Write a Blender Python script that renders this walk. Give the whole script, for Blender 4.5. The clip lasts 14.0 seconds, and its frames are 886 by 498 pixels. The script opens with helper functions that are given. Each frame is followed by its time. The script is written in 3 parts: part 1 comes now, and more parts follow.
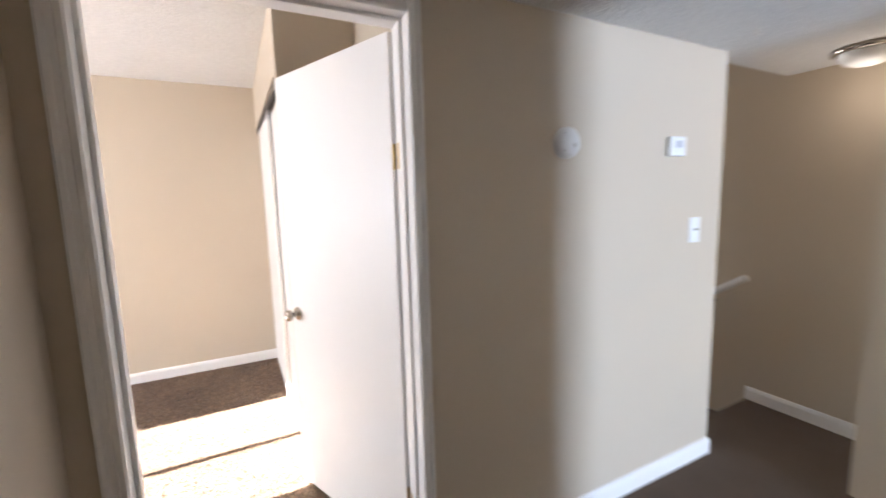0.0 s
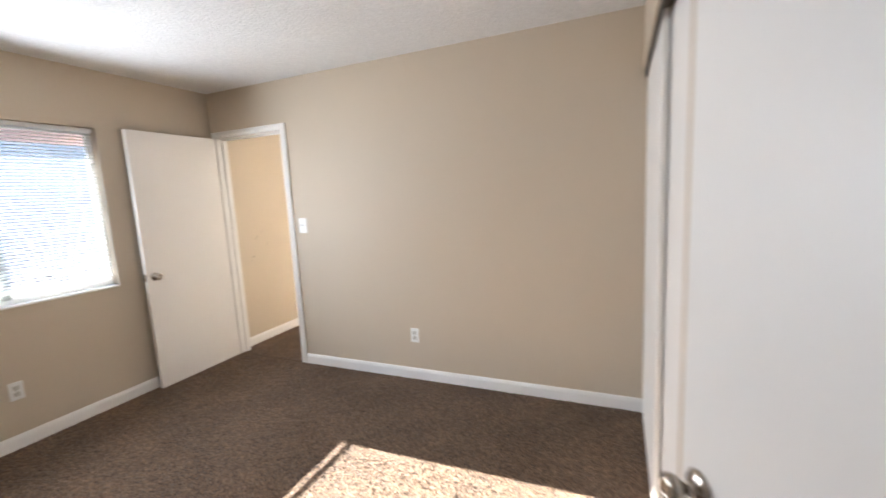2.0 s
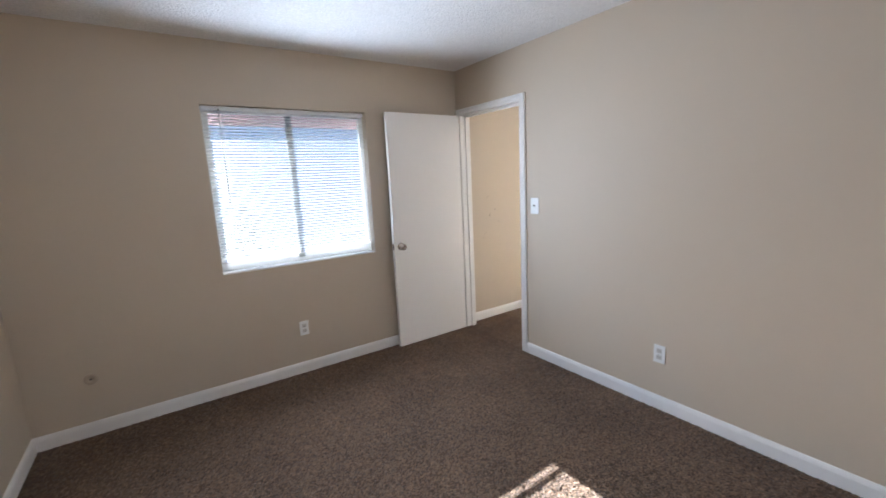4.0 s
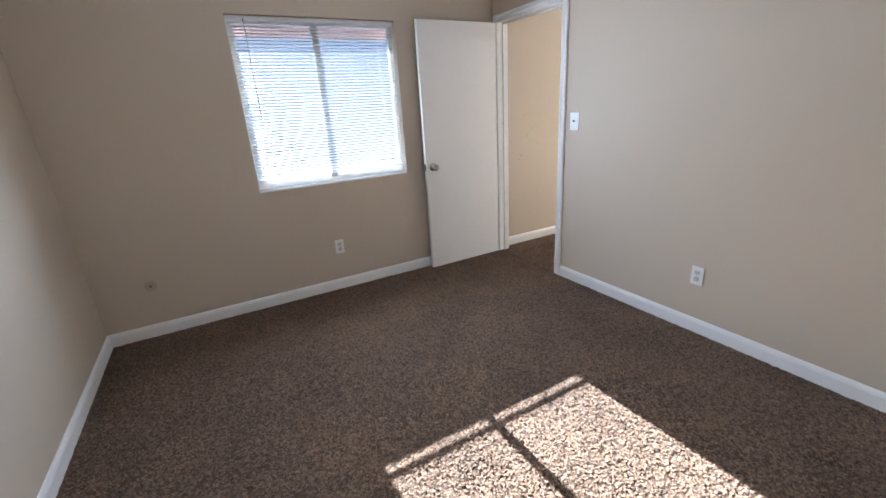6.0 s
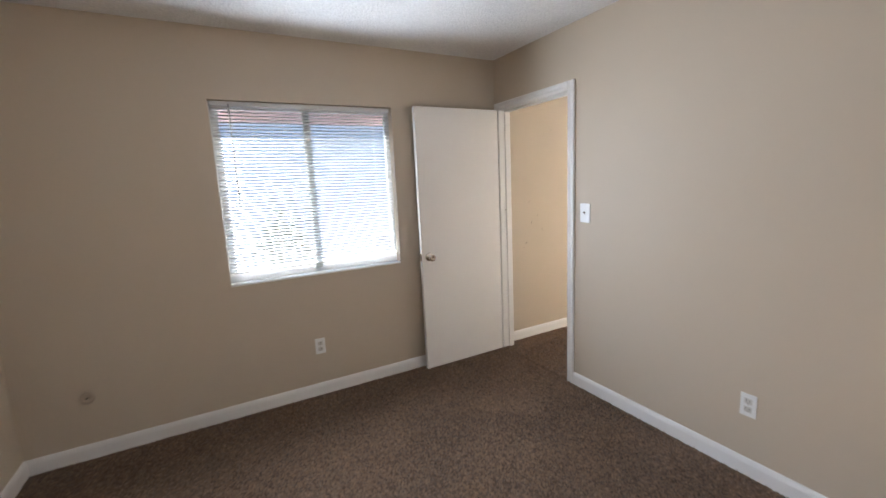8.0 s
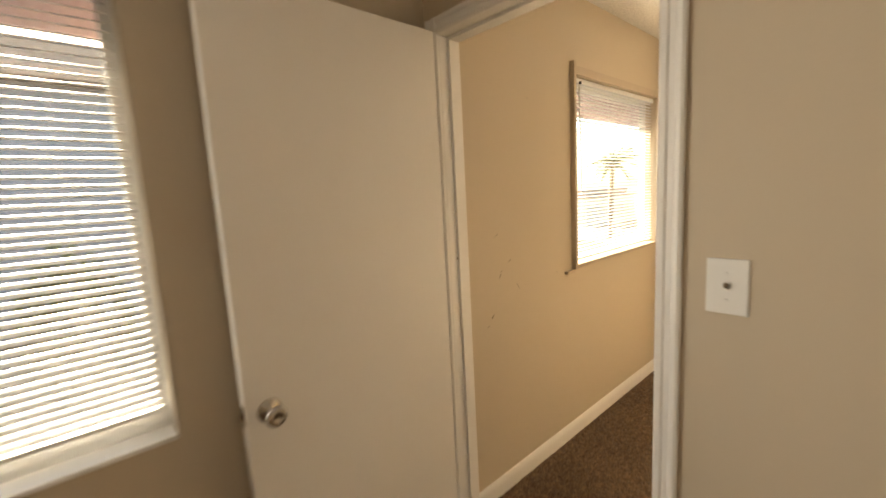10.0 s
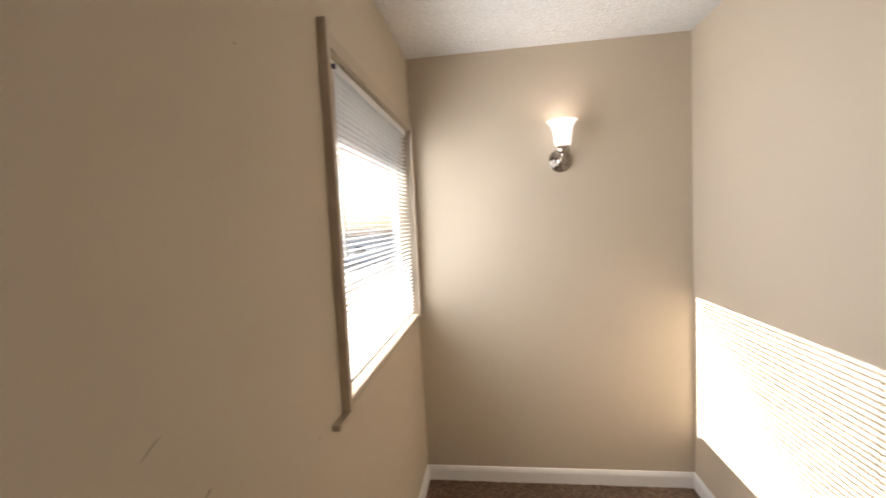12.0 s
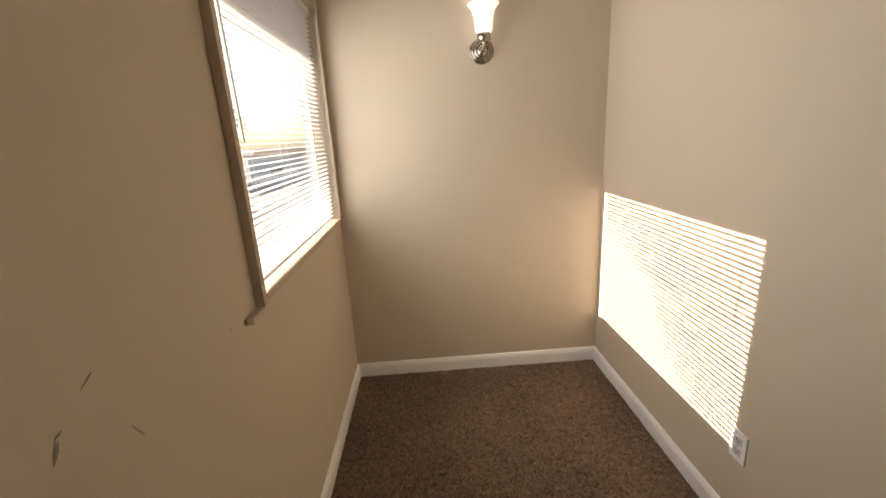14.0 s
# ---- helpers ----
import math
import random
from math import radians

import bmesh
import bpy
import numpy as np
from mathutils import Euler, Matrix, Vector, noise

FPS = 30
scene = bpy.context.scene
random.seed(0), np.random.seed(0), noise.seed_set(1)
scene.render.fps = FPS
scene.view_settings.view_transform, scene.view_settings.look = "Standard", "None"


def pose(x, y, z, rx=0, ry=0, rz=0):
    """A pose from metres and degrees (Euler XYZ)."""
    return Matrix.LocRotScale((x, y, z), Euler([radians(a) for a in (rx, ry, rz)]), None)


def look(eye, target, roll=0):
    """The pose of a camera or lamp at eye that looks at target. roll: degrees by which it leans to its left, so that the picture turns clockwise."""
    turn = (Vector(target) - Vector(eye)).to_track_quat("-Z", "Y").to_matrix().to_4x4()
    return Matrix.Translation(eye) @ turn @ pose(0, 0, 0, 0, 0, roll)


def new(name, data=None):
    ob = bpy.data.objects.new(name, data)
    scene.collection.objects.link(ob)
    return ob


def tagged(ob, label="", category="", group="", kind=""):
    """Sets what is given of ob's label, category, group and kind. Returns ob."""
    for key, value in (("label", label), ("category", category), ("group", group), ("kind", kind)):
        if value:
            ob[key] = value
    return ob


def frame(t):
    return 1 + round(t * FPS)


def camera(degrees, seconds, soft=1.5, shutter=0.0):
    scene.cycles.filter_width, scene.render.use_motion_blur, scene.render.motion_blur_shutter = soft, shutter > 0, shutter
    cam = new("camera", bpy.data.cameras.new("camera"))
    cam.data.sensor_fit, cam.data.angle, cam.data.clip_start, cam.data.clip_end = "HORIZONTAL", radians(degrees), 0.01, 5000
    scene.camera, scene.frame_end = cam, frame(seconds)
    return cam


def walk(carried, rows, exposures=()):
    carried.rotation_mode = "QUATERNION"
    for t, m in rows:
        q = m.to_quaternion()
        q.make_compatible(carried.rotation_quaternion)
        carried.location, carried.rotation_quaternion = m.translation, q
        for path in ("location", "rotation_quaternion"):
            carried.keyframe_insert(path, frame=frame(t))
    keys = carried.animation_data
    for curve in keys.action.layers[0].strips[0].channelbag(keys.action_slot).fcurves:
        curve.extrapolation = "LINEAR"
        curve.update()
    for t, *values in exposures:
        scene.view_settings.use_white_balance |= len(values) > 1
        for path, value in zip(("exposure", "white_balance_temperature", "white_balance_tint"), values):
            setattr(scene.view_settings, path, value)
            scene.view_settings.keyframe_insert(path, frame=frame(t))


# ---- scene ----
cam = camera(94.4, 14.0, shutter=0.5)
PATH = [
    (0, (-0.203, -0.558, 1.466), (0.691, 1.212, 1.211), -1.6),
    (0.5, (-0.079, -0.263, 1.472), (0.364, 1.666, 1.187), -1.8),
    (1, (-0.03, 0.073, 1.488), (-0.08, 2.049, 1.184), -2.6),
    (1.5, (-0.014, 0.405, 1.5), (-0.444, 2.335, 1.202), -2.3),
    (2, (-0.097, 0.743, 1.454), (-0.883, 2.562, 1.181), -2.9),
    (2.5, (-0.261, 0.982, 1.464), (-1.401, 2.606, 1.202), -3.1),
    (3, (-0.329, 1.067, 1.492), (-1.694, 2.504, 1.22), -2.8),
    (3.5, (-0.339, 1.098, 1.484), (-1.867, 2.354, 1.189), -2.6),
    (4, (-0.339, 1.084, 1.483), (-1.967, 2.194, 1.141), -2.7),
    (4.2, (-0.334, 1.089, 1.473), (-1.991, 2.145, 1.1), -2.7),
    (6.3, (-0.322, 1.119, 1.382), (-1.983, 2.018, 0.724), -3.7),
    (6.5, (-0.322, 1.11, 1.388), (-2.005, 2.011, 0.791), -3.5),
    (7, (-0.338, 1.131, 1.475), (-2.078, 2.021, 1.051), -3.1),
    (7.2, (-0.343, 1.154, 1.487), (-2.097, 2.038, 1.113), -3.0),
    (9.3, (-1.729, 2.013, 1.444), (-3.377, 3.115, 1.173), -3.7),
    (9.5, (-1.908, 2.126, 1.464), (-3.518, 3.281, 1.188), -3.7),
    (10, (-2.319, 2.420, 1.473), (-3.793, 3.746, 1.205), -3.1),
    (10.5, (-2.678, 2.738, 1.472), (-3.962, 4.254, 1.246), -3.5),
    (11, (-2.895, 2.973, 1.488), (-3.922, 4.678, 1.291), -3.1),
    (11.5, (-3.005, 3.198, 1.51), (-3.681, 5.074, 1.353), -3.1),
    (12, (-3.068, 3.37, 1.552), (-3.327, 5.349, 1.419), -2.8),
    (12.5, (-3.067, 3.417, 1.569), (-3.064, 5.41, 1.404), -2.4),
    (13, (-3.05, 3.431, 1.544), (-2.963, 5.407, 1.25), -2.4),
    (13.5, (-3.043, 3.42, 1.489), (-2.955, 5.367, 1.039), -2.7),
    (14, (-3.043, 3.4, 1.444), (-2.973, 5.326, 0.911), -3.2),
]

# exposure follows the clip's own metering
EXPOSURES = [
    (0.0, 5.0, 6100, 15), (1.0, 4.7, 6300, 14), (1.5, 4.4, 6200, 13), (2.0, 4.15, 5900, 10), (3.0, 3.8, 5450, 10),
    (4.0, 3.75, 5300, 10), (7.2, 3.75, 5200, 10), (9.3, 3.35, 7800, 10), (10.0, 3.1, 8800, 11), (10.5, 3.0, 8000, 13), (11.0, 2.95, 6000, 11),
    (11.5, 2.8, 6000, 12), (12.0, 2.5, 6300, 13), (12.5, 2.25, 6500, 14), (14.0, 2.2, 6900, 14)]

walk(cam, [(t, look(eye, target, roll)) for t, eye, target, roll in PATH], EXPOSURES)

# ---- world and sun ----
SUN_ELEV = radians(25.4)
world = bpy.data.worlds.new("sky")
scene.world = world
world.use_nodes = True
wn = world.node_tree
sky = wn.nodes.new("ShaderNodeTexSky")
sky.sky_type = "NISHITA"
sky.sun_disc = False
sky.sun_elevation = SUN_ELEV
sky.sun_rotation = radians(270)
wn.links.new(sky.outputs["Color"], wn.nodes["Background"].inputs["Color"])
wn.nodes["Background"].inputs["Strength"].default_value = 0.08

sun_data = bpy.data.lights.new("sun", "SUN")
sun_data.energy = 4.5
sun_data.angle = radians(0.3)
sun_data.color = (1.0, 0.93, 0.82)
sun = new("sun", sun_data)
sun.matrix_world = look((-30, -0.6, 30 * math.tan(SUN_ELEV)), (0, 0, 0))


# ---- materials ----
def mat(name, colour, rough=0.6, metal=0.0, spots=0.08, spot_size=2.0, grain=0.0, grain_size=200.0, bump=0.0,
        bump_size=300.0, bump_depth=0.002, random_value=0.0, island=0.0, sheen=0.0):
    """Node material: base colour with broad variation, fine grain and relief, all in metres."""
    m = bpy.data.materials.new(name)
    m.use_nodes = True
    nt = m.node_tree
    bsdf = nt.nodes["Principled BSDF"]
    bsdf.inputs["Roughness"].default_value = rough
    bsdf.inputs["Metallic"].default_value = metal
    bsdf.inputs["Sheen Weight"].default_value = sheen
    geo = nt.nodes.new("ShaderNodeNewGeometry")
    n1 = nt.nodes.new("ShaderNodeTexNoise")
    n1.inputs["Scale"].default_value = spot_size
    n1.inputs["Detail"].default_value = 5
    nt.links.new(geo.outputs["Position"], n1.inputs["Vector"])
    n2 = nt.nodes.new("ShaderNodeTexNoise")
    n2.inputs["Scale"].default_value = grain_size
    n2.inputs["Detail"].default_value = 3
    nt.links.new(geo.outputs["Position"], n2.inputs["Vector"])
    total = nt.nodes.new("ShaderNodeMath")
    total.operation = "MULTIPLY_ADD"
    nt.links.new(n1.outputs["Fac"], total.inputs[0])
    total.inputs[1].default_value = spots * 2
    total.inputs[2].default_value = 1 - spots
    total2 = nt.nodes.new("ShaderNodeMath")
    total2.operation = "MULTIPLY_ADD"
    nt.links.new(n2.outputs["Fac"], total2.inputs[0])
    total2.inputs[1].default_value = grain * 2
    nt.links.new(total.outputs[0], total2.inputs[2])
    sub = nt.nodes.new("ShaderNodeMath")
    sub.operation = "SUBTRACT"
    nt.links.new(total2.outputs[0], sub.inputs[0])
    sub.inputs[1].default_value = grain
    last = sub
    if random_value:
        info = nt.nodes.new("ShaderNodeObjectInfo")
        add = nt.nodes.new("ShaderNodeMath")
        add.operation = "MULTIPLY_ADD"
        nt.links.new(info.outputs["Random"], add.inputs[0])
        add.inputs[1].default_value = random_value
        nt.links.new(sub.outputs[0], add.inputs[2])
        last = add
    if island:
        add = nt.nodes.new("ShaderNodeMath")
        add.operation = "MULTIPLY_ADD"
        nt.links.new(geo.outputs["Random Per Island"], add.inputs[0])
        add.inputs[1].default_value = island
        nt.links.new(last.outputs[0], add.inputs[2])
        cut = nt.nodes.new("ShaderNodeMath")
        cut.operation = "SUBTRACT"
        nt.links.new(add.outputs[0], cut.inputs[0])
        cut.inputs[1].default_value = island / 2
        last = cut
    mul = nt.nodes.new("ShaderNodeVectorMath")
    mul.operation = "SCALE"
    mul.inputs[0].default_value = colour
    nt.links.new(last.outputs[0], mul.inputs["Scale"])
    nt.links.new(mul.outputs[0], bsdf.inputs["Base Color"])
    if bump:
        n3 = nt.nodes.new("ShaderNodeTexNoise")
        n3.inputs["Scale"].default_value = bump_size
        n3.inputs["Detail"].default_value = 4
        nt.links.new(geo.outputs["Position"], n3.inputs["Vector"])
        b = nt.nodes.new("ShaderNodeBump")
        b.inputs["Strength"].default_value = bump
        b.inputs["Distance"].default_value = bump_depth
        nt.links.new(n3.outputs["Fac"], b.inputs["Height"])
        nt.links.new(b.outputs["Normal"], bsdf.inputs["Normal"])
    return m


PAINT = (0.58, 0.493, 0.38)
WALL = mat("beige_wall_paint", PAINT, rough=0.58, spots=0.03, spot_size=1.3, bump=0.35, bump_size=120, bump_depth=0.001)
TRIM_BEIGE = mat("beige_trim_paint", (0.50, 0.41, 0.31), rough=0.4, spots=0.05, bump=0.2, bump_size=60, bump_depth=0.001)
WHITE = mat("white_trim_paint", (0.86, 0.845, 0.82), rough=0.38, spots=0.03, spot_size=5, bump=0.25, bump_size=45, bump_depth=0.0012)
DOORWHITE = mat("white_door_paint", (0.85, 0.825, 0.79), rough=0.42, spots=0.02, spot_size=3, bump=0.3, bump_size=90, bump_depth=0.0008)
CEIL = mat("popcorn_ceiling", (0.80, 0.79, 0.77), rough=0.95, spots=0.04, grain=0.22, grain_size=95, bump=1.0, bump_size=75, bump_depth=0.012)
CARPET = mat("brown_carpet", (0.125, 0.081, 0.051), rough=0.98, spots=0.22, spot_size=3.5, grain=0.5, grain_size=110, bump=1.0, bump_size=190, bump_depth=0.012)
TUFT = mat("brown_carpet_pile", (0.185, 0.117, 0.071), rough=0.98, spots=0.5, spot_size=2.4, grain=0.9, grain_size=55, island=1.0, sheen=0.2)
PLASTIC = mat("white_plastic", (0.84, 0.84, 0.82), rough=0.3, spots=0.01)
GREY_PLASTIC = mat("ivory_plastic", (0.62, 0.60, 0.55), rough=0.35, spots=0.02)
SLOT = mat("dark_slot", (0.03, 0.03, 0.03), rough=0.5, spots=0.0)
TOGGLE = mat("brown_toggle", (0.20, 0.15, 0.10), rough=0.4, spots=0.05)
NICKEL = mat("brushed_nickel", (0.46, 0.42, 0.37), rough=0.16, metal=1.0, spots=0.05, spot_size=30)
BRASS = mat("aged_brass", (0.62, 0.45, 0.16), rough=0.35, metal=1.0, spots=0.25, spot_size=40)
VINYL = mat("white_window_vinyl", (0.78, 0.79, 0.79), rough=0.4, spots=0.03, spot_size=6)
# grey aluminium, its colour also darkened for the backlit side facing the room
SASH = mat("backlit_aluminium_sash", (0.36, 0.38, 0.37), rough=0.45, spots=0.06, spot_size=8)
DARKGAP = mat("dark_track_metal", (0.10, 0.09, 0.08), rough=0.5, metal=0.6, spots=0.2, spot_size=20)
SCUFF = mat("grey_scuff", (0.26, 0.21, 0.15), rough=0.7, spots=0.4, spot_size=60)
# pale wall darkened in colour to dim the glare seen through the windows
STUCCO = mat("dimmed_stucco", (0.235, 0.245, 0.28), rough=0.95, spots=0.08, spot_size=1.2, bump=0.5, bump_size=40, bump_depth=0.006)
PALE = mat("cream_stucco", (0.70, 0.66, 0.58), rough=0.95, spots=0.08, spot_size=1.2)
FASCIA = mat("pinkish_brown_fascia", (0.60, 0.46, 0.50), rough=0.7, spots=0.15, spot_size=6)
LAVENDER = mat("grey_painted_wall", (0.52, 0.52, 0.55), rough=0.9, spots=0.08, spot_size=1.5)
ROOFING = mat("brown_shingles", (0.38, 0.30, 0.25), rough=0.95, spots=0.2, spot_size=4, grain=0.2, grain_size=25)
FENCEWOOD = mat("tan_fence_wood", (0.58, 0.46, 0.34), rough=0.85, spots=0.2, spot_size=3, random_value=0.2)
EARTH = mat("dry_ground", (0.22, 0.20, 0.17), rough=1.0, spots=0.3, spot_size=0.6, grain=0.2, grain_size=8)
LEAF = mat("green_leaves", (0.10, 0.12, 0.06), rough=0.7, spots=0.3, spot_size=4)
BARK = mat("tree_bark", (0.17, 0.12, 0.085), rough=0.95, spots=0.3, spot_size=9)
DARKGLASS = mat("dark_window_glass", (0.06, 0.07, 0.085), rough=0.08, spots=0.05)


def slat_material():
    m = bpy.data.materials.new("white_blind_slat")
    m.use_nodes = True
    nt = m.node_tree
    bsdf = nt.nodes["Principled BSDF"]
    bsdf.inputs["Base Color"].default_value = (0.85, 0.85, 0.84, 1)
    bsdf.inputs["Roughness"].default_value = 0.4
    tr = nt.nodes.new("ShaderNodeBsdfTranslucent")
    tr.inputs["Color"].default_value = (0.85, 0.84, 0.80, 1)
    mix = nt.nodes.new("ShaderNodeMixShader")
    mix.inputs[0].default_value = 0.12
    nt.links.new(bsdf.outputs[0], mix.inputs[1])
    nt.links.new(tr.outputs[0], mix.inputs[2])
    nt.links.new(mix.outputs[0], nt.nodes["Material Output"].inputs["Surface"])
    return m


def glass_material():
    m = bpy.data.materials.new("window_glass")
    m.use_nodes = True
    nt = m.node_tree
    tr = nt.nodes.new("ShaderNodeBsdfTransparent")
    tr.inputs["Color"].default_value = (0.94, 0.96, 0.96, 1)
    gl = nt.nodes.new("ShaderNodeBsdfGlossy")
    gl.inputs["Roughness"].default_value = 0.02
    lw = nt.nodes.new("ShaderNodeLayerWeight")
    lw.inputs["Blend"].default_value = 0.5
    power = nt.nodes.new("ShaderNodeMath")
    power.operation = "POWER"
    power.inputs[1].default_value = 5.0
    nt.links.new(lw.outputs["Facing"], power.inputs[0])
    fr = nt.nodes.new("ShaderNodeMath")
    fr.operation = "MULTIPLY_ADD"
    fr.inputs[1].default_value, fr.inputs[2].default_value = 0.9, 0.03
    nt.links.new(power.outputs[0], fr.inputs[0])
    mix = nt.nodes.new("ShaderNodeMixShader")
    nt.links.new(fr.outputs[0], mix.inputs[0])
    nt.links.new(tr.outputs[0], mix.inputs[1])
    nt.links.new(gl.outputs[0], mix.inputs[2])
    nt.links.new(mix.outputs[0], nt.nodes["Material Output"].inputs["Surface"])
    return m


def shade_material():
    m = bpy.data.materials.new("frosted_lamp_glass")
    m.use_nodes = True
    nt = m.node_tree
    bsdf = nt.nodes["Principled BSDF"]
    bsdf.inputs["Base Color"].default_value = (0.9, 0.88, 0.85, 1)
    bsdf.inputs["Roughness"].default_value = 0.35
    bsdf.inputs["Emission Color"].default_value = (1.0, 0.92, 0.86, 1)
    bsdf.inputs["Emission Strength"].default_value = 0.17
    return m


SLAT, GLASS, SHADE = slat_material(), glass_material(), shade_material()


# ---- mesh helpers ----
def add_box(bm, x0, x1, y0, y1, z0, z1, bevel=0.0, seg=2):
    vs = [bm.verts.new(p) for p in ((x0, y0, z0), (x1, y0, z0), (x1, y1, z0), (x0, y1, z0),
                                    (x0, y0, z1), (x1, y0, z1), (x1, y1, z1), (x0, y1, z1))]
    fs = [bm.faces.new([vs[i] for i in q]) for q in ((3, 2, 1, 0), (4, 5, 6, 7), (0, 1, 5, 4), (1, 2, 6, 5), (2, 3, 7, 6), (3, 0, 4, 7))]
    if bevel:
        edges = {e for f in fs for e in f.edges}
        bmesh.ops.bevel(bm, geom=list(edges), offset=bevel, segments=seg, affect="EDGES", profile=0.5)
    return bm


def box(*a, bevel=0.0, seg=2):
    return add_box(bmesh.new(), *a, bevel=bevel, seg=seg)


def boxes(*specs, bevel=0.0):
    bm = bmesh.new()
    for s in specs:
        add_box(bm, *s, bevel=bevel)
    return bm


def lathe(profile, seg=28, m=None):
    """Turn (radius, height) pairs about the z axis; m moves the result."""
    bm = bmesh.new()
    rings = []
    for r, h in profile:
        if r < 1e-6:
            rings.append([bm.verts.new((0, 0, h))])
        else:
            rings.append([bm.verts.new((r * math.cos(2 * math.pi * i / seg), r * math.sin(2 * math.pi * i / seg), h)) for i in range(seg)])
    for a, b in zip(rings, rings[1:]):
        for i in range(seg):
            j = (i + 1) % seg
            q = [a[i % len(a)], a[j % len(a)], b[j % len(b)], b[i % len(b)]]
            q = list(dict.fromkeys(q))
            if len(q) > 2:
                bm.faces.new(q)
    for f in bm.faces:
        f.smooth = True
    if m is not None:
        bmesh.ops.transform(bm, matrix=m, verts=bm.verts)
    bmesh.ops.recalc_face_normals(bm, faces=bm.faces)
    return bm


def sweep(profile, length, m):
    """Straight moulding: profile of (out, up) pairs, run along local x for length, then placed by m (out = local -y)."""
    bm = bmesh.new()
    a = [bm.verts.new((0, -o, u)) for o, u in profile]
    b = [bm.verts.new((length, -o, u)) for o, u in profile]
    n = len(profile)
    for i in range(n):
        j = (i + 1) % n
        bm.faces.new((a[i], a[j], b[j], b[i]))
    bm.faces.new(a[::-1])
    bm.faces.new(b)
    bmesh.ops.transform(bm, matrix=m, verts=bm.verts)
    bmesh.ops.recalc_face_normals(bm, faces=bm.faces)
    return bm


def mesh_of(name, bm, material):
    me = bpy.data.meshes.new(name)
    bm.to_mesh(me)
    bm.free()
    me.materials.append(material)
    return me


def part(name, bm, material, parent, label=""):
    ob = new(name, mesh_of(name, bm, material))
    ob.parent = parent
    return tagged(ob, label) if label else ob


def thing(name, label, category, m=None, group="", kind=""):
    ob = new(name)
    ob.empty_display_size = 0.1
    if m is not None:
        ob.matrix_world = m
    return tagged(ob, label, category, group, kind)


def setting(name, bm, material, label, category):
    return tagged(new(name, mesh_of(name, bm, material)), label, category, kind="structure")


# ---- plan, in metres ----
XW, YN, YS = -3.535, 3.48, 0.29       # bedroom west, north and south faces
XC = 0.03                             # closet front
ALC_Y0, ALC_Y1, ALC_X1 = 3.568, 5.725, -2.02
TOP = 2.438
ALC_TOP = 2.48
HALL_TOP = 2.14
HY0, HY1 = 0.70, 0.82                 # wall between hall and bedroom
WY0, WY1, WZ0, WZ1 = 1.39, 2.56, 0.88, 2.03       # bedroom window
AY0, AY1, AZ0, AZ1 = 4.515, 5.665, 1.025, 2.07     # alcove window
DX0, DX1, DZ = -3.46, -2.708, 2.035               # alcove doorway
EX0, EX1 = -0.502, 0.325                          # entry doorway
HX0 = -0.62                                       # hall west face
XE = 2.90                                         # stair east wall
T = 0.12

# ---- structure ----
setting("floor", boxes((XW - T, XE + T, -5.2, HY1 + 0.1, -0.25, 0.0), (XW - T, 2.0, HY1 + 0.1, ALC_Y1 + T, -0.25, 0.0)),
        CARPET, "brown cut pile carpet, slightly worn, over the whole floor", "carpet")
setting("ceiling", boxes((XW, 1.2, HY1, YN + 0.01, TOP, TOP + 0.12), (XW, HX0 - T, YS, HY1, TOP, TOP + 0.12)), CEIL,
        "white popcorn textured bedroom ceiling", "ceiling")
setting("ceiling_alcove", box(XW, ALC_X1, ALC_Y0, ALC_Y1, ALC_TOP, ALC_TOP + 0.1), CEIL, "white popcorn textured alcove ceiling", "ceiling")
setting("ceiling_hall", box(HX0, XE, -1.2, HY1, HALL_TOP, HALL_TOP + 0.12), CEIL, "low white textured hall ceiling", "ceiling")
setting("ceiling_stairwell", box(2.0, XE, HY1, 5.0, TOP, TOP + 0.12), CEIL, "white textured stairwell ceiling", "ceiling")

ZB, ZT = -0.05, TOP + 0.12
setting("wall_west", boxes(
    (XW - T, XW, YS - T, WY0, ZB, ZT), (XW - T, XW, WY0, WY1, ZB, WZ0), (XW - T, XW, WY0, WY1, WZ1, ZT),
    (XW - T, XW, WY1, AY0, ZB, ZT), (XW - T, XW, AY0, AY1, ZB, AZ0), (XW - T, XW, AY0, AY1, AZ1, ZT),
    (XW - T, XW, AY1, ALC_Y1 + T, ZB, ZT)), WALL, "beige painted wall with two window openings", "wall")
setting("wall_north", boxes((XW, DX0 - 0.02, YN, ALC_Y0, ZB, ZT), (DX0 - 0.02, DX1 + 0.02, YN, ALC_Y0, DZ + 0.02, ZT),
                            (DX1 + 0.02, 1.2, YN, ALC_Y0, ZB, ZT)), WALL, "beige painted wall with a doorway", "wall")
setting("wall_alcove_north", box(XW, ALC_X1 + T, ALC_Y1, ALC_Y1 + T, ZB, ZT), WALL, "beige painted alcove end wall", "wall")
setting("wall_alcove_east", box(ALC_X1, ALC_X1 + T, ALC_Y0, ALC_Y1, ZB, ZT), WALL, "beige painted alcove side wall lit by the sun", "wall")
setting("wall_south", box(XW, HX0 - T, YS - T, YS, ZB, ZT), WALL, "beige painted bedroom wall", "wall")
setting("wall_hall_west", box(HX0 - T, HX0, -1.2, HY1, ZB, ZT), WALL, "beige painted hall wall", "wall")
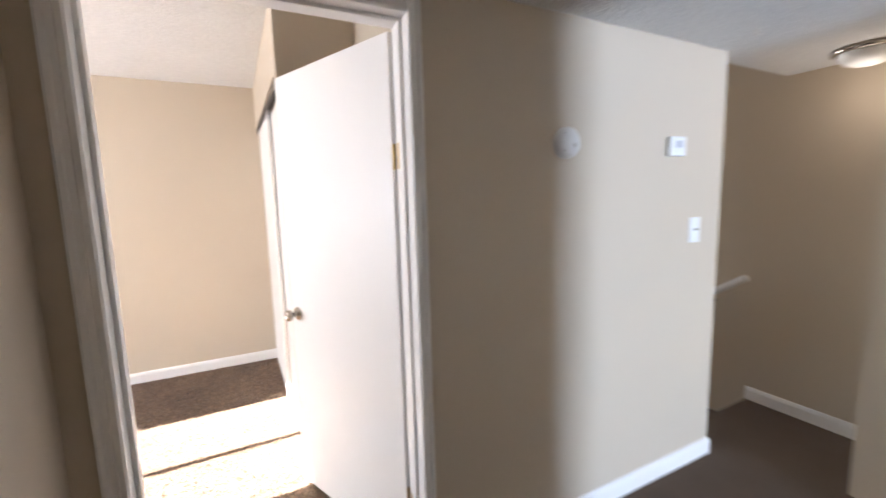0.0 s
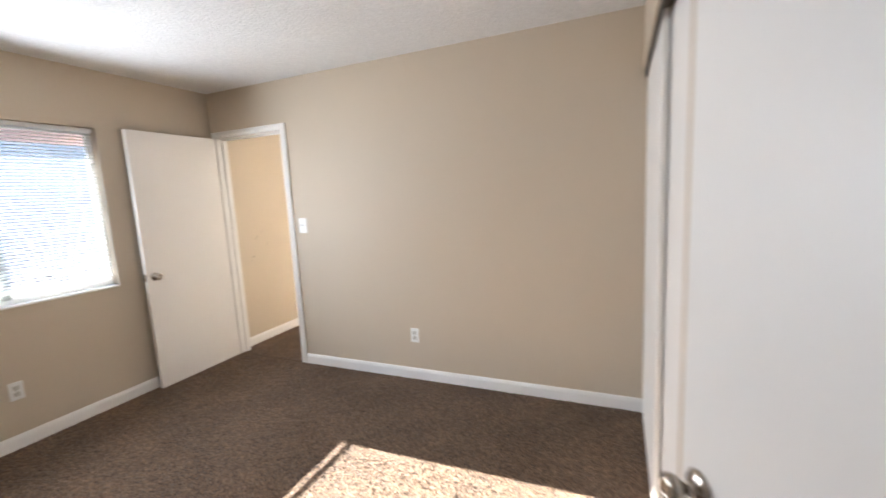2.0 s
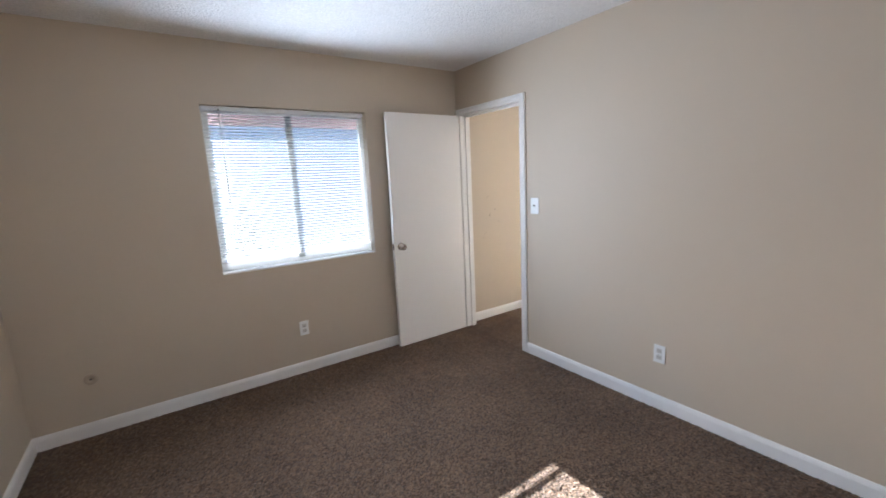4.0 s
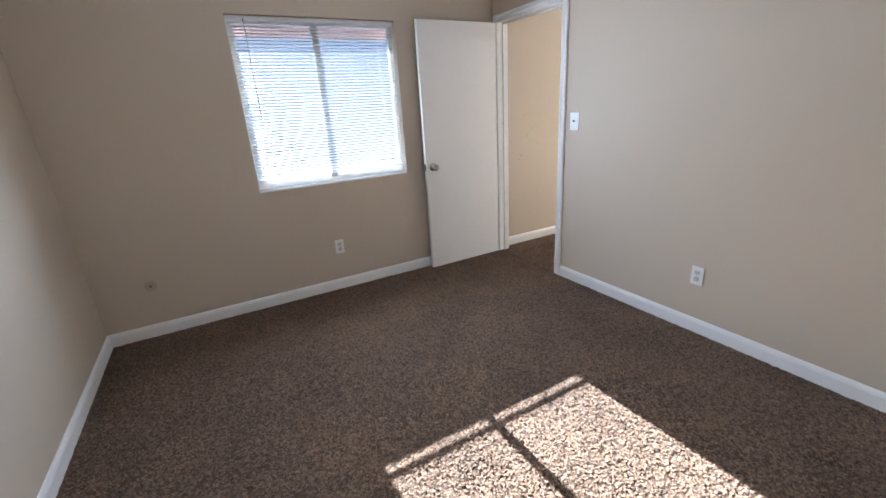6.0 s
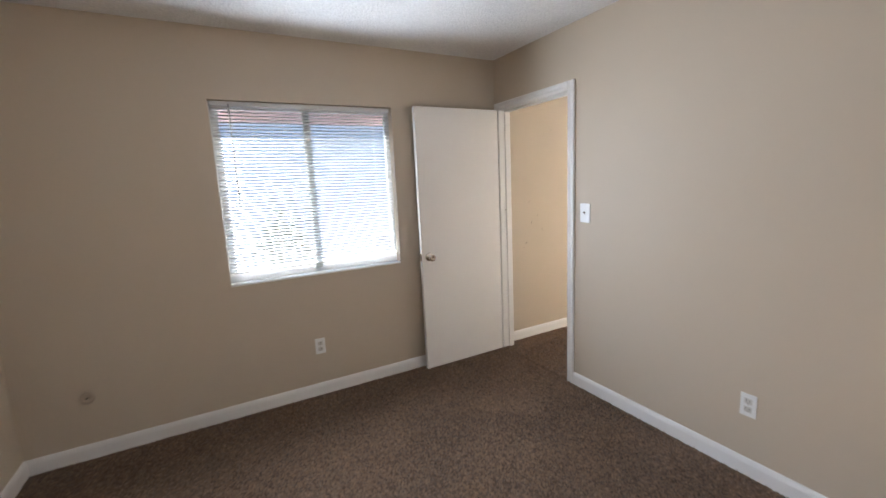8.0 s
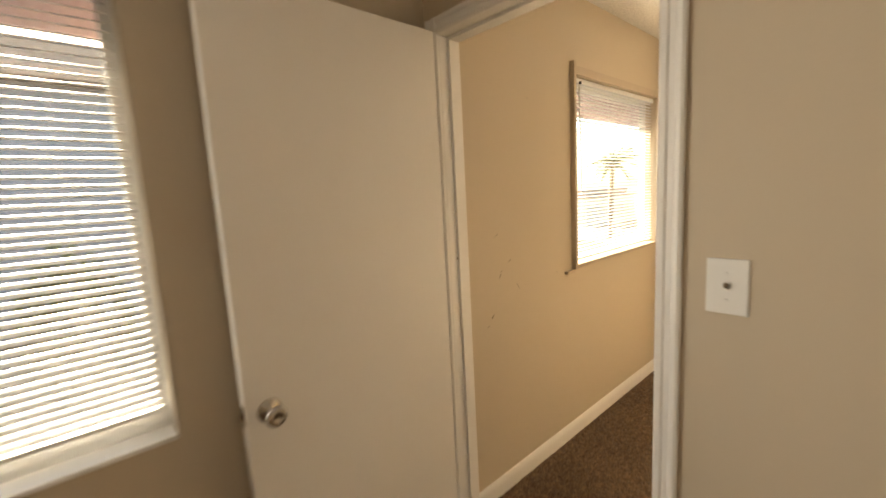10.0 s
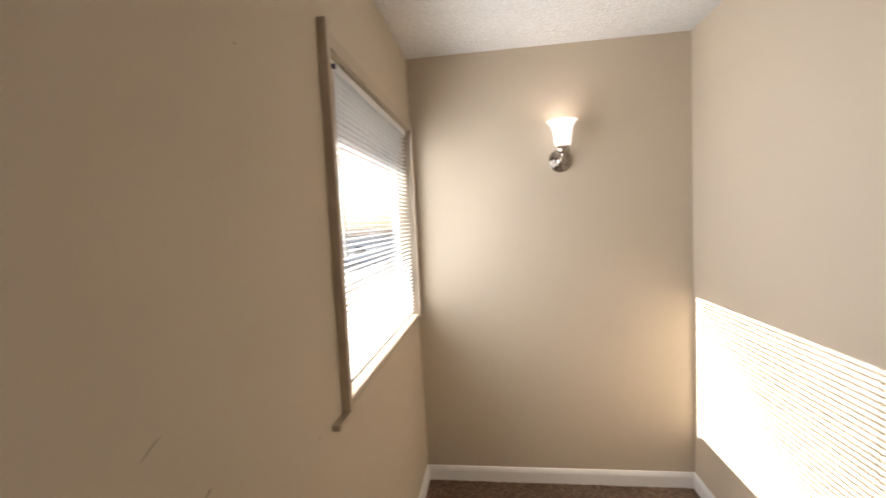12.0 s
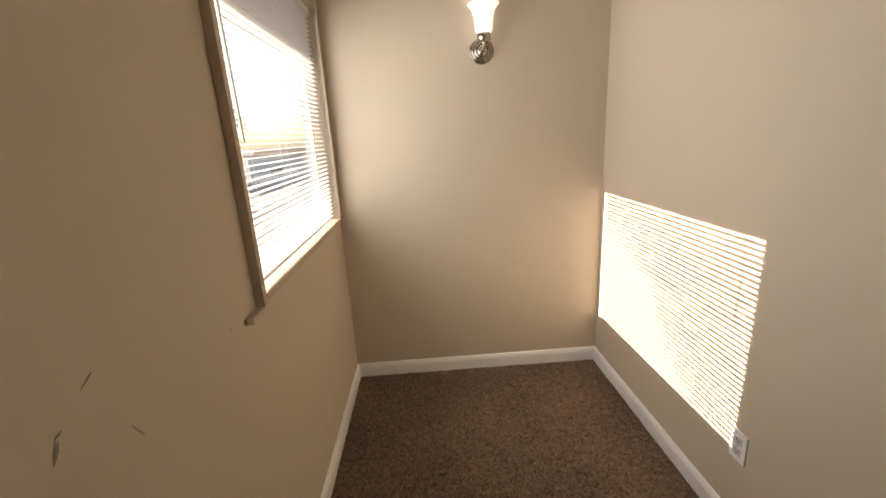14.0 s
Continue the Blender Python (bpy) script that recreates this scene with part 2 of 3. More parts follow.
setting("wall_hall_north", boxes((HX0, EX0 - 0.02, HY0, HY1, ZB, ZT), (EX0 - 0.02, EX1 + 0.02, HY0, HY1, DZ + 0.02, ZT),
                                 (EX1 + 0.02, 2.05, HY0, HY1, ZB, ZT)), WALL, "beige painted hall wall beside the bedroom door", "wall")
setting("wall_entry_east", box(0.42, 0.42 + T, HY1, 1.62, ZB, ZT), WALL, "beige painted wall behind the open bedroom door", "wall")
setting("wall_closet_south", box(XC, 1.2, 1.62, 1.72, ZB, ZT), WALL, "beige painted closet end wall", "wall")
setting("wall_closet_back", box(0.75, 0.75 + T, 1.72, YN, ZB, ZT), WALL, "beige painted closet back wall", "wall")
setting("closet_header", box(XC, XC + 0.09, 1.72, YN, 2.09, ZT), WALL, "beige painted header above the closet doors", "wall")
setting("wall_stair_west", box(2.0, 2.05, HY1, 4.9, -2.8, ZT), WALL, "beige painted stairwell wall", "wall")
setting("wall_stair_east", box(XE, XE + T, -1.2, 5.0, -2.8, ZT), WALL, "beige painted stairwell wall with the handrail", "wall")
# end wall is out of view; its opening is added for the fill lamp
setting("wall_stair_north", boxes((2.05, XE, 4.88, 5.0, -2.8, 0.3), (2.05, XE, 4.88, 5.0, 1.9, ZT), (2.05, 2.12, 4.88, 5.0, 0.3, 1.9),
                                  (XE - 0.07, XE, 4.88, 5.0, 0.3, 1.9)), WALL, "beige painted stairwell end wall, unseen, with an opening added for a lamp", "wall")
setting("wall_landing", box(2.30, XE, -1.2, 0.18, ZB, HALL_TOP), WALL, "beige painted wall corner at the landing", "wall")
setting("wall_hall_south", boxes((HX0 - T, 1.15, -1.32, -1.2, ZB, ZT), (1.15, 1.92, -1.32, -1.2, 2.05, ZT), (1.92, XE + T, -1.32, -1.2, ZB, ZT)),
        WALL, "beige painted hall wall with a doorway", "wall")
setting("wall_south_room", boxes((0.5, 0.62, -5.2, -1.32, ZB, ZT), (2.4, 2.52, -5.2, -1.32, ZB, ZT), (0.62, 1.05, -5.2, -5.08, ZB, ZT),
                                 (1.65, 2.4, -5.2, -5.08, ZB, ZT), (1.05, 1.65, -5.2, -5.08, ZB, 0.6), (1.05, 1.65, -5.2, -5.08, 2.0, ZT),
                                 (0.5, 2.52, -5.2, -1.32, ZT, ZT + 0.1)), WALL, "beige painted walls of the room across the hall", "wall")
setting("roof", box(XW - T - 0.02, XE + 0.3, -5.4, ALC_Y1 + 0.4, ZT + 0.1, ZT + 0.25), ROOFING, "brown shingled flat roof", "roof")
setting("eave", boxes((XW - T - 0.16, XW - T - 0.135, -2.0, ALC_Y1 + 1.0, 1.935, 2.35), (XW - T - 0.135, XW - T, -2.0, ALC_Y1 + 1.0, 2.12, 2.15)),
        FASCIA, "pinkish brown painted eave above the windows", "eave")

# sky light through the window of the room across the hall
a_data = bpy.data.lights.new("hall_window_light", "AREA")
a_data.shape, a_data.size, a_data.size_y, a_data.energy = "RECTANGLE", 0.6, 1.4, 12.0
a_data.color = (0.64, 0.79, 1.0)
a_lamp = new("hall_window_light", a_data)
a_lamp.matrix_world = look((1.35, -5.14, 1.3), (1.35, 0, 1.1))

# fill lamp added to brighten the stairwell, set in an assumed, unseen opening
s_data = bpy.data.lights.new("stair_fill_light", "AREA")
s_data.shape, s_data.size, s_data.size_y, s_data.energy, s_data.color = "RECTANGLE", 0.68, 1.5, 1.6, (0.95, 0.97, 1.0)
new("stair_fill_light", s_data).matrix_world = look((2.475, 4.9, 1.1), (2.475, 0, 0.9))

# sky light through the bedroom and alcove windows

def window_light(name, y0, y1, z0, z1, watts, colour):
    d = bpy.data.lights.new(name, "AREA")
    d.shape, d.size, d.size_y, d.energy, d.color = "RECTANGLE", y1 - y0 - 0.02, z1 - z0 - 0.06, watts, colour
    d.spread = radians(150)
    y, z = (y0 + y1) / 2, (z0 + z1) / 2
    new(name, d).matrix_world = look((XW - 0.004, y, z), (XW + 1, y, z))


window_light("bedroom_window_light", WY0, WY1, WZ0, WZ1, 2.5, (0.96, 0.98, 1.0))
window_light("alcove_window_light", AY0, AY1, AZ0, AZ1, 2.2, (0.97, 0.98, 1.0))

# ---- baseboards ----
BASE = [(0, 0), (0.014, 0), (0.014, 0.066), (0.011, 0.078), (0.006, 0.088), (0, 0.090)]


def baseboard(x0, y0, x1, y1):
    """White moulding along a wall; the room lies to the right of the way from the first point to the second."""
    d = Vector((x1 - x0, y1 - y0))
    m = Matrix.Translation((x0, y0, 0)) @ Matrix.Rotation(math.atan2(d.y, d.x), 4, "Z")
    return setting("baseboard", sweep(BASE, d.length, m), WHITE, "white painted wooden baseboard", "baseboard")


baseboard(XW, YS, XW, YN - 0.015)
baseboard(DX1 + 0.06, YN, XC + 0.03, YN)
baseboard(HX0 - T, YS, XW, YS)
baseboard(XW, ALC_Y0 + 0.02, XW, ALC_Y1)
baseboard(XW, ALC_Y1, ALC_X1, ALC_Y1)
baseboard(ALC_X1, ALC_Y1, ALC_X1, ALC_Y0)
baseboard(ALC_X1, ALC_Y0, DX1 + 0.07, ALC_Y0)
baseboard(EX1 + 0.065, HY0, 2.05, HY0)
baseboard(2.05, HY0 - 0.014, 2.05, HY1 + 0.1)
baseboard(XE, 0.93, XE, 0.18)
baseboard(HX0, -1.2, HX0, HY0)

# ---- door casings, jambs ----
CASING = [(0, 0), (0.011, 0), (0.017, 0.006), (0.017, 0.018), (0.012, 0.023), (0.012, 0.036), (0.016, 0.041), (0.018, 0.050), (0.014, 0.057), (0, 0.057)]


def casing_set(x0, x1, top, y, side, parent, mati=WHITE, left=True, right_scale=1.0):
    """Moulded casing round an opening in a wall along x; side -1 faces south, +1 faces north."""
    flip = Matrix.Translation((0, y, 0)) @ Matrix.Diagonal((1, -side, 1, 1))
    up = Matrix.Rotation(radians(-90), 4, "Y")          # length along +z, profile height along -x
    w = 0.057
    # profile height must grow away from the opening
    if left:
        part("casing", sweep(CASING, top + w, flip @ Matrix.Translation((x0, 0, 0)) @ up), mati, parent)
    part("casing", sweep(CASING, top + w, flip @ Matrix.Translation((x1, 0, 0)) @ Matrix.Diagonal((-right_scale, 1, 1, 1)) @ up), mati, parent)
    part("head_casing", sweep(CASING, x1 - x0, flip @ Matrix.Translation((x0, 0, top))), mati, parent)


def door_frame(name, x0, x1, top, y0, y1, stop_y, label, stop_w=0.035):
    f = thing(name, label, "door frame", kind="structure")
    part("jamb", box(x0 - 0.018, x0, y0, y1, 0, top, bevel=0.002), WHITE, f)
    part("jamb", box(x1, x1 + 0.018, y0, y1, 0, top, bevel=0.002), WHITE, f)
    part("head_jamb", box(x0 - 0.018, x1 + 0.018, y0, y1, top, top + 0.018, bevel=0.002), WHITE, f)
    part("stop", box(x0, x0 + 0.012, stop_y, stop_y + stop_w, 0, top, bevel=0.002), WHITE, f)
    part("stop", box(x1 - 0.012, x1, stop_y, stop_y + stop_w, 0, top, bevel=0.002), WHITE, f)
    part("stop", box(x0 + 0.012, x1 - 0.012, stop_y, stop_y + stop_w, top - 0.012, top, bevel=0.002), WHITE, f)
    return f


alcove_frame = door_frame("door_frame_1", DX0, DX1, DZ, YN, ALC_Y0 + 0.002, YN + 0.04, "white painted wooden frame of the alcove doorway, chipped", 0.0515)
casing_set(DX0, DX1, DZ, YN, -1, alcove_frame)
casing_set(DX0, DX1, DZ, ALC_Y0, 1, alcove_frame)
entry_frame = door_frame("door_frame_2", EX0, EX1, DZ, HY0 - 0.002, HY1 + 0.002, HY0 + 0.04, "white painted wooden frame of the bedroom doorway")
casing_set(EX0, EX1, DZ, HY0, -1, entry_frame, right_scale=0.8)
casing_set(EX0, EX1, DZ, HY1, 1, entry_frame)
part("strike_plate", box(EX0 - 0.001, EX0 + 0.0015, HY1 - 0.036, HY1 - 0.008, 0.885, 0.945, bevel=0.0005), NICKEL, entry_frame, "nickel strike plate")

for z in (0.28, 1.61):
    part("hinge_leaf", box(EX1 - 0.0022, EX1 + 0.001, HY1 - 0.042, HY1 - 0.004, z - 0.045, z + 0.045, bevel=0.0005), BRASS, entry_frame, "brass hinge leaf")

# ---- doors ----
KNOB = [(0.033, 0), (0.033, 0.004), (0.029, 0.009), (0.014, 0.012), (0.011, 0.018), (0.011, 0.03), (0.017, 0.034), (0.025, 0.040),
        (0.0275, 0.048), (0.027, 0.056), (0.022, 0.062), (0.012, 0.0645), (0.0105, 0.062), (0.0, 0.062)]


def flush_door(name, label, hinge, angle, width, swing, hinge_zs, metal, metal_label):
    """Flush slab door. Local x runs from the hinge edge to the latch edge; swing = +1 or -1 gives the side of the pivot."""
    d = thing(name, label, "door", Matrix.Translation((*hinge, 0)) @ Matrix.Rotation(radians(angle), 4, "Z"), kind="structure")
    th = 0.035
    y0, y1 = (0, th) if swing > 0 else (-th, 0)
    slab = part("door_slab", box(0.003, width, y0, y1, 0.014, DZ - 0.004, bevel=0.0025), DOORWHITE, d)
    for yy, rx in ((y1, -90), (y0, 90)):
        part("door_knob", lathe(KNOB, 28, pose(width - 0.062, yy, 0.915, rx, 0, 0)), NICKEL, d, "brushed nickel round door knob")
    part("latch_plate", box(width - 0.001, width + 0.0015, (y0 + y1) / 2 - 0.0125, (y0 + y1) / 2 + 0.0125, 0.887, 0.943, bevel=0.0005), NICKEL, d, "nickel latch plate")
    part("latch_bolt", box(width, width + 0.009, (y0 + y1) / 2 - 0.006, (y0 + y1) / 2 + 0.006, 0.905, 0.925, bevel=0.002), NICKEL, d)
    for z in hinge_zs:
        h = part("hinge", box(0.0005, 0.003, y0 + 0.002, y1 - 0.002, z - 0.045, z + 0.045, bevel=0.0005), metal, d, metal_label)
        pin_y = y0 - 0.004 if swing > 0 else y1 + 0.004
        part("hinge_pin", lathe([(0, -0.048), (0.0045, -0.047), (0.006, -0.045), (0.006, 0.045), (0.0045, 0.048), (0, 0.049)], 12, pose(0, pin_y, z)), metal, h)
    return d


flush_door("door_1", "white flush wooden door standing open against the wall", (DX0 + 0.022, YN - 0.042), -89.5, 0.745, -1, (), WHITE, "white painted butt hinge")
flush_door("door_2", "white flush wooden bedroom door standing open", (0.348, HY1 + 0.035), 112.3, 0.79, 1, (0.28, 1.61), BRASS, "brass butt hinge")

# ---- closet sliding doors ----
closet = thing("closet_doors", "white sliding closet doors in a metal track", "closet door", kind="structure")
part("sliding_panel", box(XC + 0.02, XC + 0.042, 2.56, YN - 0.004, 0.012, 2.085, bevel=0.002), DOORWHITE, closet)
part("sliding_panel", box(XC + 0.05, XC + 0.072, 1.73, 2.64, 0.012, 2.085, bevel=0.002), DOORWHITE, closet)
part("track", boxes((XC + 0.008, XC + 0.014, 1.73, YN - 0.003, 2.05, 2.088), (XC + 0.014, XC + 0.08, 1.73, YN - 0.003, 2.084, 2.088)), DARKGAP, closet, "dark metal track")


# ---- windows ----
def window_unit(name, label, y0, y1, z0, z1, split, edge, foot):
    w = thing(name, label, "window", kind="structure")
    xo, xi = XW - T + 0.005, XW - T + 0.045
    fr = part("window_frame", boxes((xo, xi, y0, y0 + edge, z0, z1), (xo, xi, y1 - edge, y1, z0, z1),
                                    (xo, xi, y0 + edge, y1 - edge, z0, z0 + foot), (xo, xi, y0 + edge, y1 - edge, z1 - 0.04, z1)), VINYL, w)
    if not split:
        g = part("pane", box(xo + 0.014, xo + 0.018, y0 + edge, y1 - edge, z0 + foot, z1 - 0.04), GLASS, w, "clear glass pane")
        g.visible_shadow = False
        return w
    part("sash", boxes((xo + 0.02, xi + 0.004, split - 0.022, split + 0.022, z0 + 0.04, z1 - 0.04)), SASH, w, "grey meeting rail, coloured darker for its backlit face")
    part("sash", boxes((xo + 0.003, xo + 0.018, y0 + edge, y0 + edge + 0.02, z0 + 0.04, z1 - 0.04)), VINYL, w)
    for p0, p1, dx in ((y0 + edge, split, 0.014), (split, y1 - edge, 0.026)):
        g = part("pane", box(xo + dx, xo + dx + 0.004, p0, p1, z0 + foot, z1 - 0.04), GLASS, w, "clear glass pane")
        g.visible_shadow = False
    return w


win_1 = window_unit("window_1", "white vinyl sliding bedroom window, bright daylight outside", WY0, WY1, WZ0, WZ1, 1.965, 0.03, 0.075)
part("window_sill", box(XW - T + 0.046, XW + 0.004, WY0 + 0.002, WY1 - 0.002, WZ0 - 0.001, WZ0 + 0.012, bevel=0.003), WHITE, win_1, "white painted sill")
win_2 = window_unit("window_2", "sliding alcove window with thin beige trim", AY0, AY1, AZ0, AZ1, None, 0.008, 0.012)
part("window_sill", box(XW - T + 0.046, XW + 0.016, AY0 + 0.001, AY1 - 0.001, AZ0 - 0.014, AZ0 + 0.004, bevel=0.002), TRIM_BEIGE, win_2)
part("side_trim", box(XW, XW + 0.026, AY0 - 0.026, AY0 - 0.002, AZ0 - 0.018, AZ1 + 0.062, bevel=0.002), TRIM_BEIGE, win_2, "narrow beige trim strip")
part("side_trim", box(XW, XW + 0.018, AY1 + 0.002, AY1 + 0.032, AZ0 + 0.004, AZ1 + 0.045, bevel=0.002), TRIM_BEIGE, win_2)
part("head_trim", box(XW, XW + 0.016, AY0 - 0.002, AY1 + 0.002, AZ1, AZ1 + 0.045, bevel=0.002), TRIM_BEIGE, win_2)
part("apron", box(XW, XW + 0.016, AY0 - 0.002, AY1 + 0.06, AZ0 - 0.016, AZ0 - 0.0145, bevel=0.0), TRIM_BEIGE, win_2)
part("sill_horn", box(XW, XW + 0.024, AY0 - 0.105, AY0 - 0.0265, AZ0 - 0.034, AZ0 - 0.016, bevel=0.002), TRIM_BEIGE, win_2)


# ---- blinds ----
def slat_mesh(length):
    bm = bmesh.new()
    w, n = 0.0254, 4
    rows = []
    for i in range(n + 1):
        u = i / n - 0.5
        rows.append([(u * w, 0.0022 * (1 - 4 * u * u))])
    top = [[bm.verts.new((r[0][0], y, r[0][1])) for y in (0, length)] for r in rows]
    for a, b in zip(top, top[1:]):
        f = bm.faces.new((a[0], b[0], b[1], a[1]))
        f.smooth = True
    return mesh_of("slat", bm, SLAT)


def mini_blind(label, x, y0, y1, ztop, zbot, tilt, wand_y, wand_len, cords):
    b = thing("mini_blind", label, "blind")
    part("headrail", boxes((x - 0.013, x + 0.013, y0, y1, ztop - 0.028, ztop), bevel=0.002), VINYL, b, "white metal headrail")
    part("bottom_rail", boxes((x - 0.012, x + 0.012, y0 + 0.004, y1 - 0.004, zbot, zbot + 0.012), bevel=0.003), VINYL, b)
    me = slat_mesh(y1 - y0 - 0.008)
    z = ztop - 0.042
    i = 0
    while z > zbot + 0.02:
        s = new("slat", me)
        s.parent = b
        s.matrix_local = pose(x, y0 + 0.004, z, 0, tilt + random.uniform(-1.2, 1.2), 0)
        z -= 0.0205
        i += 1
    for c in cords:
        part("ladder_cord", boxes((x - 0.0135, x - 0.0128, c - 0.0008, c + 0.0008, zbot, ztop - 0.02), (x + 0.0128, x + 0.0135, c - 0.0008, c + 0.0008, zbot, ztop - 0.02)), PLASTIC, b)
        part("cord_clip", boxes((x - 0.006, x + 0.016, c - 0.008, c + 0.008, ztop - 0.001, ztop + 0.006), bevel=0.001), GREY_PLASTIC, b)
    wand = part("wand", lathe([(0.0, 0), (0.0042, 0.0), (0.0042, wand_len), (0, wand_len)], 8, pose(x + 0.024, wand_y, ztop - 0.03 - wand_len, 0, -1.0, 0)), GREY_PLASTIC, b, "grey plastic tilt wand")
    part("wand_hook", boxes((x + 0.012, x + 0.027, wand_y - 0.003, wand_y + 0.003, ztop - 0.034, ztop - 0.018), bevel=0.001), SLOT, wand)
    return b


mini_blind("white mini blind with open slats, lowered over the bedroom window", XW - 0.034, WY0 + 0.006, WY1 - 0.012, WZ1 - 0.004, WZ0 + 0.075, 23.5, 1.50, 0.62, (1.52, 1.93, 2.42))
mini_blind("white mini blind with open slats, lowered over the alcove window", XW - 0.022, AY0 + 0.006, AY1 - 0.03, AZ1 - 0.006, AZ0 + 0.022, 0, 4.60, 0.58, (4.66, 5.0, 5.45))


# ---- electrical plates; local x across, z up, -y out of the wall ----
def plate_pose(x, y, z, facing):
    return Matrix.Translation((x, y, z)) @ Matrix.Rotation(radians({"S": 0, "E": 90, "N": 180, "W": -90}[facing]), 4, "Z")


def outlet(m, label):
    o = thing("wall_outlet", label, "outlet", m, group="wall outlets")
    part("plate", box(-0.035, 0.035, -0.006, 0.0, -0.057, 0.057, bevel=0.0025), PLASTIC, o)
    for s in (-1, 1):
        r = part("receptacle", box(-0.0165, 0.0165, -0.008, -0.0055, s * 0.0205 - 0.014, s * 0.0205 + 0.014, bevel=0.001), GREY_PLASTIC, o)
        part("slots", boxes((-0.0078, -0.0055, -0.0084, -0.0078, s * 0.0205 - 0.002, s * 0.0205 + 0.007), (0.0055, 0.0078, -0.0084, -0.0078, s * 0.0205 - 0.001, s * 0.0205 + 0.006),
                            (-0.002, 0.002, -0.0084, -0.0078, s * 0.0205 - 0.010, s * 0.0205 - 0.006)), SLOT, r)
    part("screw", lathe([(0.003, 0), (0.003, 0.001), (0, 0.0015)], 10, pose(0, -0.0055, 0, 90, 0, 0)), NICKEL, o)
    return o


def switch(m, label, gangs=1):
    w = 0.0405 + 0.023 * (gangs - 1)
    h = 0.0625
    o = thing("light_switch", label, "light switch", m)
    part("plate", box(-w, w, -0.006, 0.0, -h, h, bevel=0.0025), PLASTIC, o)
    for g in range(gangs):
        cx = (g - (gangs - 1) / 2) * 0.046
        part("toggle_slot", box(cx - 0.0055, cx + 0.0055, -0.0066, -0.0055, -0.0125, 0.0125), PLASTIC, o)
        bm = box(cx - 0.004, cx + 0.004, -0.019, -0.004, -0.005, 0.005, bevel=0.0015)
        bmesh.ops.rotate(bm, cent=(cx, -0.005, 0), matrix=Matrix.Rotation(radians(-28), 3, "X"), verts=bm.verts)
        part("toggle", bm, TOGGLE, o, "brown toggle lever")
        for s in (-1, 1):
            part("screw", lathe([(0.003, 0), (0.003, 0.001), (0, 0.0015)], 10, pose(cx, -0.0055, s * 0.03, 90, 0, 0)), PLASTIC, o)
    return o


outlet(plate_pose(-1.555, YN, 0.36, "S"), "white double outlet on the beige bedroom wall")
outlet(plate_pose(XW, 1.90, 0.365, "E"), "white double outlet below the bedroom window")
outlet(plate_pose(ALC_X1, 4.53, 0.36, "W"), "white double outlet on the sunlit alcove wall")
switch(plate_pose(-2.56, YN, 1.235, "S"), "white single toggle switch beside the doorway")
switch(plate_pose(1.84, HY0, 1.265, "S"), "white toggle switch on the hall wall")
cable = thing("cable_plate", "round beige cable outlet cover low on the wall", "cable outlet", plate_pose(XW, 0.60, 0.365, "E"))
part("cover", lathe([(0.036, 0), (0.036, 0.003), (0.030, 0.006), (0.006, 0.006), (0.006, 0.004), (0, 0.004)], 28, pose(0, 0, 0, 90, 0, 0)), TRIM_BEIGE, cable)
part("socket", lathe([(0.0045, 0), (0.0045, 0.012), (0.002, 0.012), (0, 0.01)], 14, pose(0, -0.003, 0, 90, 0, 0)), SLOT, cable)

# ---- hall fixtures ----
smoke = thing("smoke_detector", "round white smoke detector on the hall wall", "smoke detector", plate_pose(0.985, HY0, 1.66, "S"))
part("body", lathe([(0.062, 0), (0.062, 0.012), (0.058, 0.024), (0.045, 0.034), (0.02, 0.038), (0, 0.038)], 32, pose(0, 0, 0, 90, 0, 0)), PLASTIC, smoke)
part("button", lathe([(0.009, 0), (0.009, 0.003), (0, 0.004)], 16, pose(0.018, -0.036, -0.01, 90, 0, 0)), GREY_PLASTIC, smoke)
for k in range(8):
    part("vent", box(-0.004, 0.004, -0.0325, -0.031, 0.036, 0.048), SLOT, smoke).matrix_local = pose(0, 0, 0, 0, k * 45, 0)
thermo = thing("thermostat", "small white wall thermostat with grey display", "thermostat", plate_pose(1.655, HY0, 1.665, "S"))
part("body", box(-0.055, 0.055, -0.026, 0, -0.045, 0.045, bevel=0.006), PLASTIC, thermo)
part("display", box(-0.022, 0.03, -0.0275, -0.0255, -0.006, 0.026, bevel=0.001), LAVENDER, thermo, "grey display")
flush = thing("ceiling_light", "white flush ceiling light in the hall", "ceiling light", pose(2.66, 0.38, HALL_TOP))
part("rim", lathe([(0.0, 0), (0.14, 0), (0.14, -0.02), (0.125, -0.025), (0.0, -0.025)], 32), NICKEL, flush)
part("bowl", lathe([(0.12, -0.02), (0.115, -0.045), (0.09, -0.07), (0.05, -0.085), (0, -0.09)], 32), PLASTIC, flush)

# weak fill lamp added below the ceiling light to brighten the stair corner
hall_fill = bpy.data.lights.new("hall_fill", "POINT")
hall_fill.energy, hall_fill.shadow_soft_size, hall_fill.color = 0.045, 0.09, (1.0, 0.86, 0.7)
new("hall_fill", hall_fill).matrix_world = pose(2.66, 0.38, HALL_TOP - 0.2)

